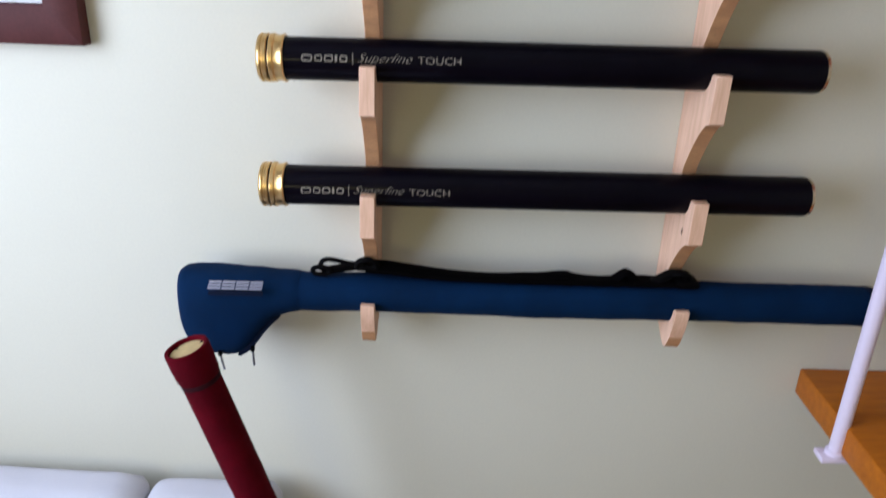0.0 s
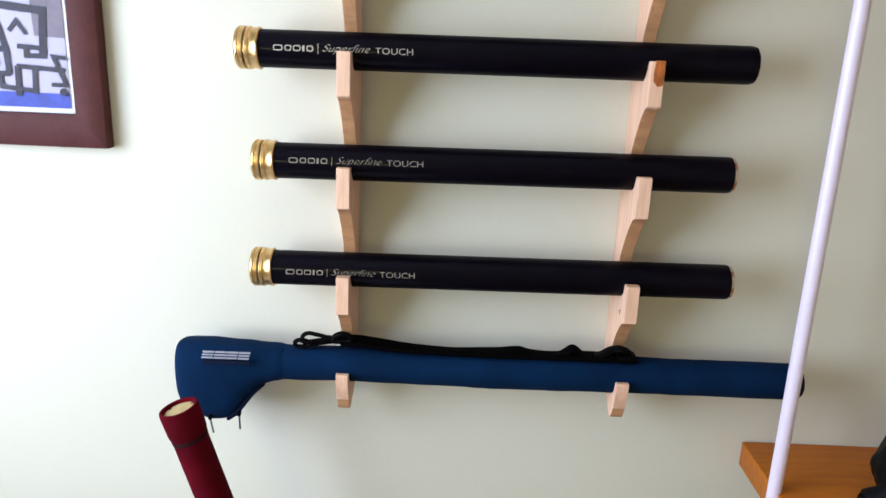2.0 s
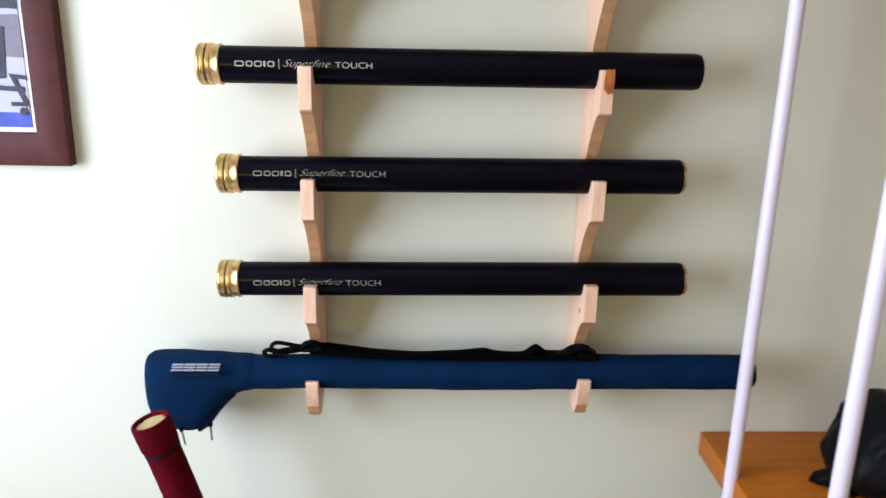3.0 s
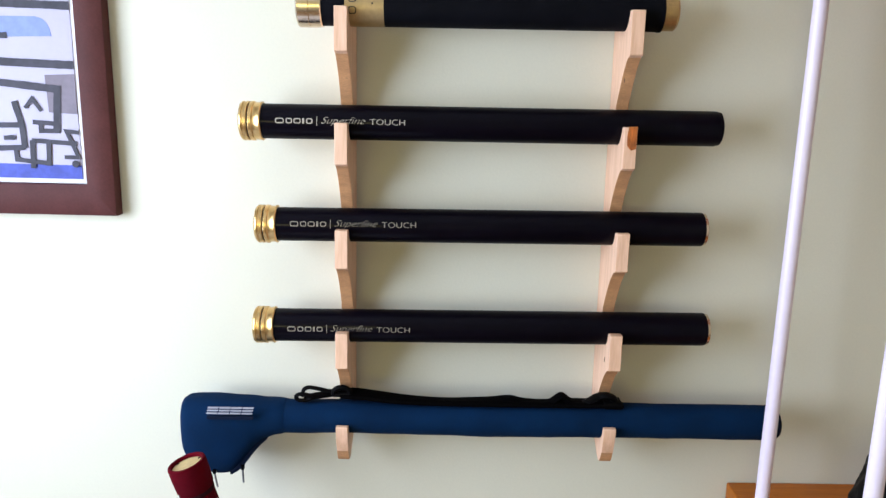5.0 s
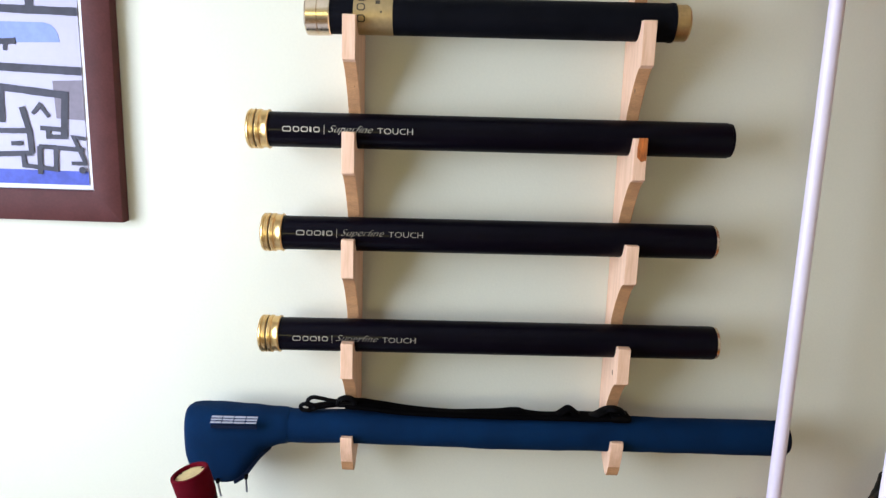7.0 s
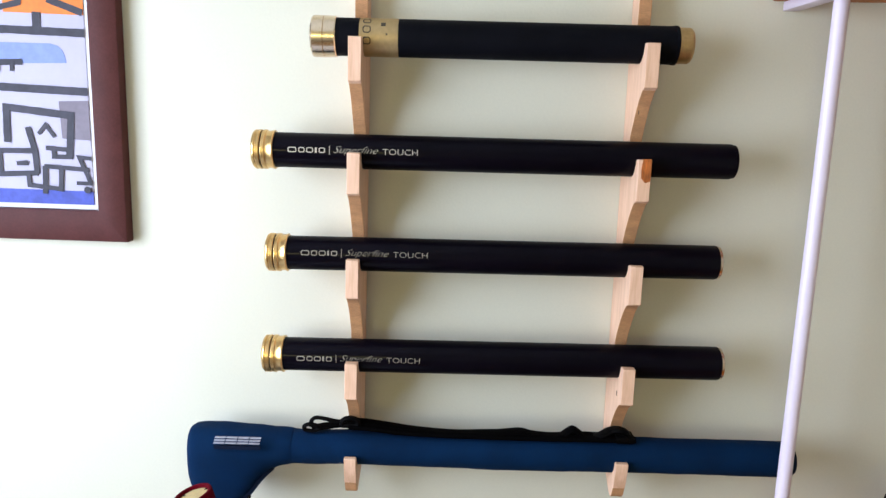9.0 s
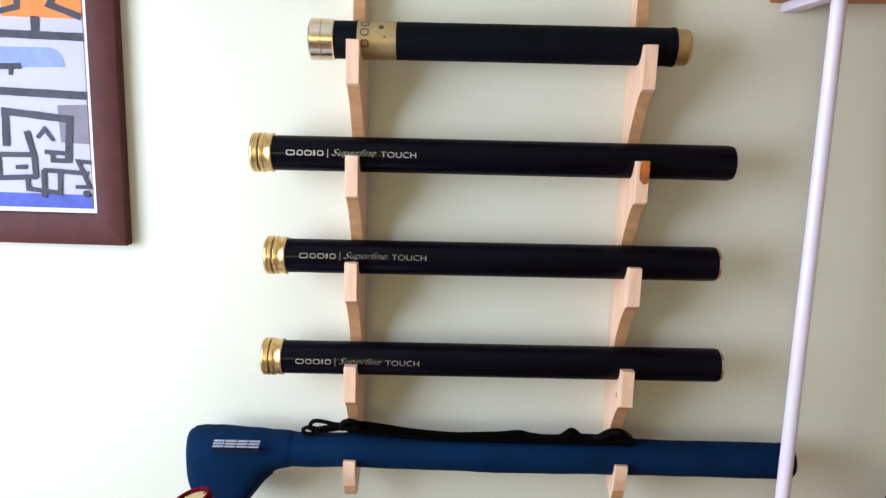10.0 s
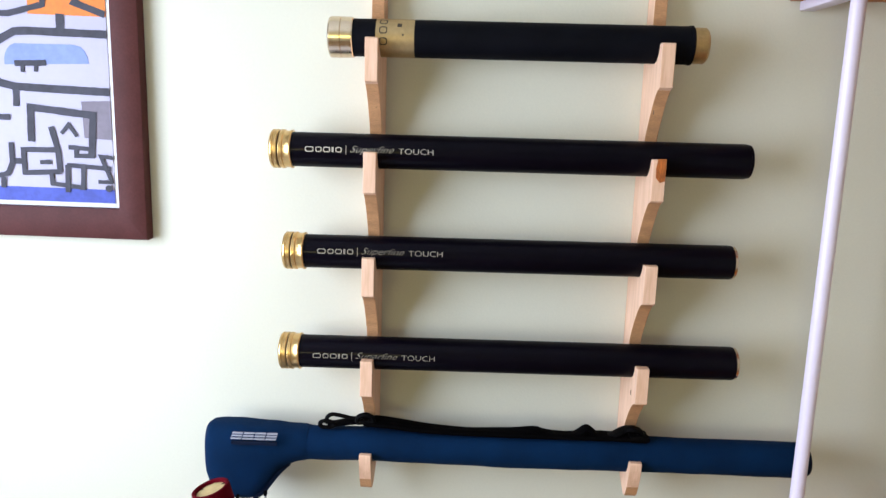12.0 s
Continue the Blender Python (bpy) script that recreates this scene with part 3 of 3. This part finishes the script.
# ---- framed print ----
def framed_print():
    right, low, wide, tall, rail, foot = -0.4735, 1.3745, 0.62, 0.80, 0.0435, 0.048
    f = thing("framed_print", pose(right - wide / 2, 0, low + 0.003, 0, 0.6, 0), "abstract print in a dark brown wooden frame, hung", "picture")
    h = wide / 2
    def rail_mesh(corners):
        bm = bmesh.new()
        lo = [bm.verts.new((x, -0.001, z)) for x, z in corners]
        hi = [bm.verts.new((x, -0.023, z)) for x, z in corners]
        for k in range(4):
            bm.faces.new((lo[k], lo[(k + 1) % 4], hi[(k + 1) % 4], hi[k]))
        bm.faces.new(lo)
        bm.faces.new(hi)
        bmesh.ops.bevel(bm, geom=[e for e in bm.edges if all(v.co.y < -0.02 for v in e.verts) and min(abs(e.verts[0].co.x - e.verts[1].co.x), abs(e.verts[0].co.z - e.verts[1].co.z)) < 0.001], offset=0.0025, segments=2, profile=0.5, affect="EDGES")
        return bm
    o, i = [(-h, 0), (h, 0), (h, tall), (-h, tall)], [(-h + rail, foot), (h - rail, foot), (h - rail, tall - rail), (-h + rail, tall - rail)]
    for k in range(4):
        part("frame_rail", rail_mesh([o[k], o[(k + 1) % 4], i[(k + 1) % 4], i[k]]), FRAME, f)
    part("backing", box((-h + 0.02, -0.006, 0.02), (h - 0.02, -0.001, tall - 0.02)), MAT_WHITE, f, smooth=0)
    part("mat_board", box((-h + rail - 0.004, -0.0085, foot - 0.004), (h - rail + 0.004, -0.0062, tall - rail + 0.004)), MAT_WHITE, f, "white mat border", 0)
    # the print's lower right corner; print places are in millimetres left of and above it
    px, pz = h - rail - 0.011, foot + 0.007
    full_w, full_h = wide - 2 * rail - 0.02, tall - foot - rail - 0.014
    part("print_sheet", box((px - full_w, -0.0095, pz), (px, -0.0087, pz + full_h)), PAPER, f, "pale lilac printed paper", 0)

    def at(u, v):
        return max(px - full_w, min(px, px - u / 1000)), max(pz, min(pz + full_h, pz + v / 1000))

    def patch(name, points, mat, y, label=""):
        part(name, prism([at(u, v) for u, v in points], -y, -0.0096, "y"), mat, f, label, 0)

    layers = iter(range(1000))

    def stroke(width, *points, mat=ART_BLACK):
        """One brush line, a little uneven in width, cut square at its ends."""
        pts, bm, y = [Vector(p) for p in points], bmesh.new(), 0.0105 + 0.00006 * next(layers)
        dense = []
        for a, b in zip(pts, pts[1:]):
            steps = max(1, int((b - a).length / 6))
            dense += [a.lerp(b, k / steps) for k in range(steps)]
        dense.append(pts[-1])
        rows = []
        for k, p in enumerate(dense):
            d1 = (dense[k] - dense[k - 1]).normalized() if k else (dense[1] - dense[0]).normalized()
            d2 = (dense[k + 1] - dense[k]).normalized() if k < len(dense) - 1 else d1
            mean = (d1 + d2).normalized()
            side = Vector((-mean.y, mean.x)) * (width / 2 / max(0.5, mean.dot(d1))) * (1 + 0.14 * noise.noise((p.x * 0.11, p.y * 0.11, width)))
            rows.append([at(*(p + side)), at(*(p - side))])
        tops = [[bm.verts.new((x, -y, z)) for x, z in row] for row in rows]
        for a, b in zip(tops, tops[1:]):
            bm.faces.new((a[0], a[1], b[1], b[0]))
        part("brush_line", bm, mat, f, smooth=0)

    patch("colour_field", [(0, 0.5), (520, 0.5), (520, 23), (150, 22.5), (60, 22), (0, 21.5)], ART_BLUE, 0.0100, "deep blue band")
    patch("colour_field", [(0, 285), (121, 287), (121, 345), (0, 345)], ART_ORANGE, 0.0100, "orange field")
    patch("colour_field", [(30, 215), (163, 211), (163, 220), (161, 228), (157, 235), (152, 240), (145, 243), (52, 243), (42, 240), (36, 234), (32, 226)], ART_SKY, 0.0100, "light blue field")
    patch("colour_field", [(0, 100), (44, 102), (46, 158), (0, 160)], ART_GREY, 0.0100, "mauve grey field")
    patch("colour_field", [(200, 285), (330, 285), (330, 360), (200, 360)], ART_SKY, 0.0100, "light blue field")
    stroke(12, (319, 216), (198, 231), (167, 249), (144, 261), (122, 262), (-2, 259))
    stroke(13, (71, 288), (72, 263))
    stroke(12, (320, 202), (192, 198), (171, 183), (149, 178), (96, 176), (0, 173))
    stroke(10, (148, 175), (149, 148))
    stroke(9, (218, 130), (160, 131))
    stroke(10, (26, 339), (48, 305), (1, 288))
    stroke(9, (94, 341), (97, 301), (151, 287), (211, 287))
    stroke(9, (147, 213), (97, 215))
    stroke(6, (134, 214), (135, 200))
    stroke(6, (113, 214), (114, 201))
    stroke(11, (129, 94), (127, 147), (28, 137), (34, 71))
    stroke(7, (32, 74), (58, 74), (58, 89))
    stroke(7, (70, 87), (35, 85))
    stroke(6, (80, 108), (68, 122), (55, 104))
    stroke(8, (147, 81), (90, 82))
    stroke(8, (143, 82), (143, 45), (85, 48))
    stroke(9, (96, 118), (87, 80), (86, 47))
    stroke(7, (117, 62), (99, 63))
    stroke(9, (159, 63), (144, 63))
    stroke(8, (162, 92), (162, 60), (170, 43), (193, 37))
    stroke(8, (73, 59), (75, 16))
    stroke(7, (74, 59), (4, 55))
    stroke(7, (48, 55), (50, 24), (99, 29), (100, 47))
    stroke(6, (-3, 72), (19, 74), (3, 34), (25, 34))
    stroke(8, (178, 37), (179, 20))
    stroke(9, (197, 105), (242, 104), (246, 32), (201, 33))
    stroke(9, (296, 152), (271, 53))
    stroke(10, (354, 258), (211, 270))
    bm = bmesh.new()
    bmesh.ops.create_circle(bm, cap_ends=True, segments=14, radius=0.0055)
    cx, cz = at(8, 24)
    for v in bm.verts:
        v.co = Vector((cx + v.co.x, -0.0130, cz + v.co.y))
    part("brush_dot", bm, ART_BLACK, f, smooth=0)


framed_print()


# ---- shelf unit: stained boards on white steel tubes ----
def shelf_unit():
    s = thing("shelf_unit", pose(0.52, 0, 0.88), "wall shelf unit of orange stained boards on white tubes", "shelf unit")
    part("shelf_board", box((0.003, -0.44, 0.001), (1.128, -0.002, 0.044), 0.003), SHELF_WOOD, s, "orange stained wooden board")
    part("shelf_board", box((-0.028, -0.44, 0.872), (1.128, -0.002, 0.905), 0.003), SHELF_WOOD, s, "orange stained wooden board")
    part("bracket_bar", box((-0.011, -0.425, 0.858), (0.013, -0.004, 0.8715), 0.0015), WHITE_METAL, s)
    for y in (-0.141, -0.398):
        tube = part("upright_tube", lathe([(-0.006, 0.0), (-0.006, 0.0098), (0.858, 0.0098), (0.858, 0.0)], 28, "z"), WHITE_METAL, s)
        tube.matrix_basis = pose(0.0005 if y > -0.3 else 0.003, y, 0, -1.0, 0.92 if y > -0.3 else 1.0, 0)
        foot = part("foot_plate", box((-0.023, -0.013, -0.0115), (0.04, 0.013, -0.0035), 0.002), WHITE_METAL, s)
        foot.location = (0.001, y, 0)
        part("foot_collar", lathe([(-0.0035, 0.0135), (0.001, 0.0135), (0.004, 0.0105), (0.004, 0.0)], 24, "z"), WHITE_METAL, foot)
    return s


shelf_unit()


# ---- black bag on the lower board ----
def bag():
    b = thing("bag", pose(0.727, -0.165, 0.923), "limp black nylon bag standing on the shelf board", "bag")
    bm = bmesh.new()
    bmesh.ops.create_icosphere(bm, subdivisions=5, radius=1.0)
    for v in bm.verts:
        c = Vector([math.copysign(abs(k) ** 0.8, k) for k in v.co])
        lump = 1 + 0.09 * noise.noise(v.co * 1.9) + 0.05 * noise.noise(v.co * 5) + 0.02 * noise.noise(v.co * 13)
        z = 0.5 + 0.5 * c.z
        v.co = Vector(((c.x * 0.082 * (1 - 0.62 * z) - 0.004 * (1 - z) ** 2) * lump, c.y * 0.085 * lump * (1 - 0.15 * z), 0.150 * z * (0.96 + 0.04 * lump)))
    part("body", bm, BAG, b, smooth=80)
    tail = [(-0.083, 0.014, 0.004), (-0.077, 0.011, 0.010), (-0.066, 0.004, 0.020), (-0.058, 0.0, 0.036), (-0.048, 0.0, 0.058), (-0.036, 0.0, 0.082)]
    part("strap", sweep(tail, 0.013, 0.026, 6, 12, (0, 1, 0)), BAG, b, "crumpled black strap")
    part("strap_tab", sweep([(-0.086, 0.018, 0.0045), (-0.068, -0.004, 0.008), (-0.050, -0.036, 0.011)], 0.022, 0.010, 5, 10), PLASTIC, b)


bag()


# ---- sofa under the racks ----
def sofa():
    s = thing("sofa", pose(-0.75, -0.45, 0), "pale lilac grey upholstered sofa against the wall", "sofa")
    part("base", box((-0.46, -0.40, 0.10), (0.75, 0.43, 0.30), 0.03, 4), SOFA, s)
    for x in (-0.40, 0.68):
        for y in (-0.34, 0.36):
            part("leg", lathe([(0, 0.018), (0.1, 0.024)], 16, "z"), FRAME, s).location = (x, y, 0)
    for a, b in ((-0.46, 0.145), (0.145, 0.75)):
        cushion((b - a - 0.006, 0.74, 0.15), 0.04, 0.008, "seat_cushion", SOFA, s, ((a + b) / 2, -0.05, 0.365))
    wide = cushion((0.716, 0.085, 0.384), 0.028, 0.004, "back_cushion", SOFA, s, (-0.082, 0.380, 0.541), cuts=14)
    wide.matrix_basis = Matrix.Translation((-0.082, 0, 0.541)) @ Matrix.Rotation(radians(1.0), 4, "Y") @ Matrix.Translation((0.082, 0, -0.541))
    cushion((0.209, 0.085, 0.369), 0.028, 0.004, "back_cushion", SOFA, s, (0.3845, 0.380, 0.534), cuts=14)


sofa()
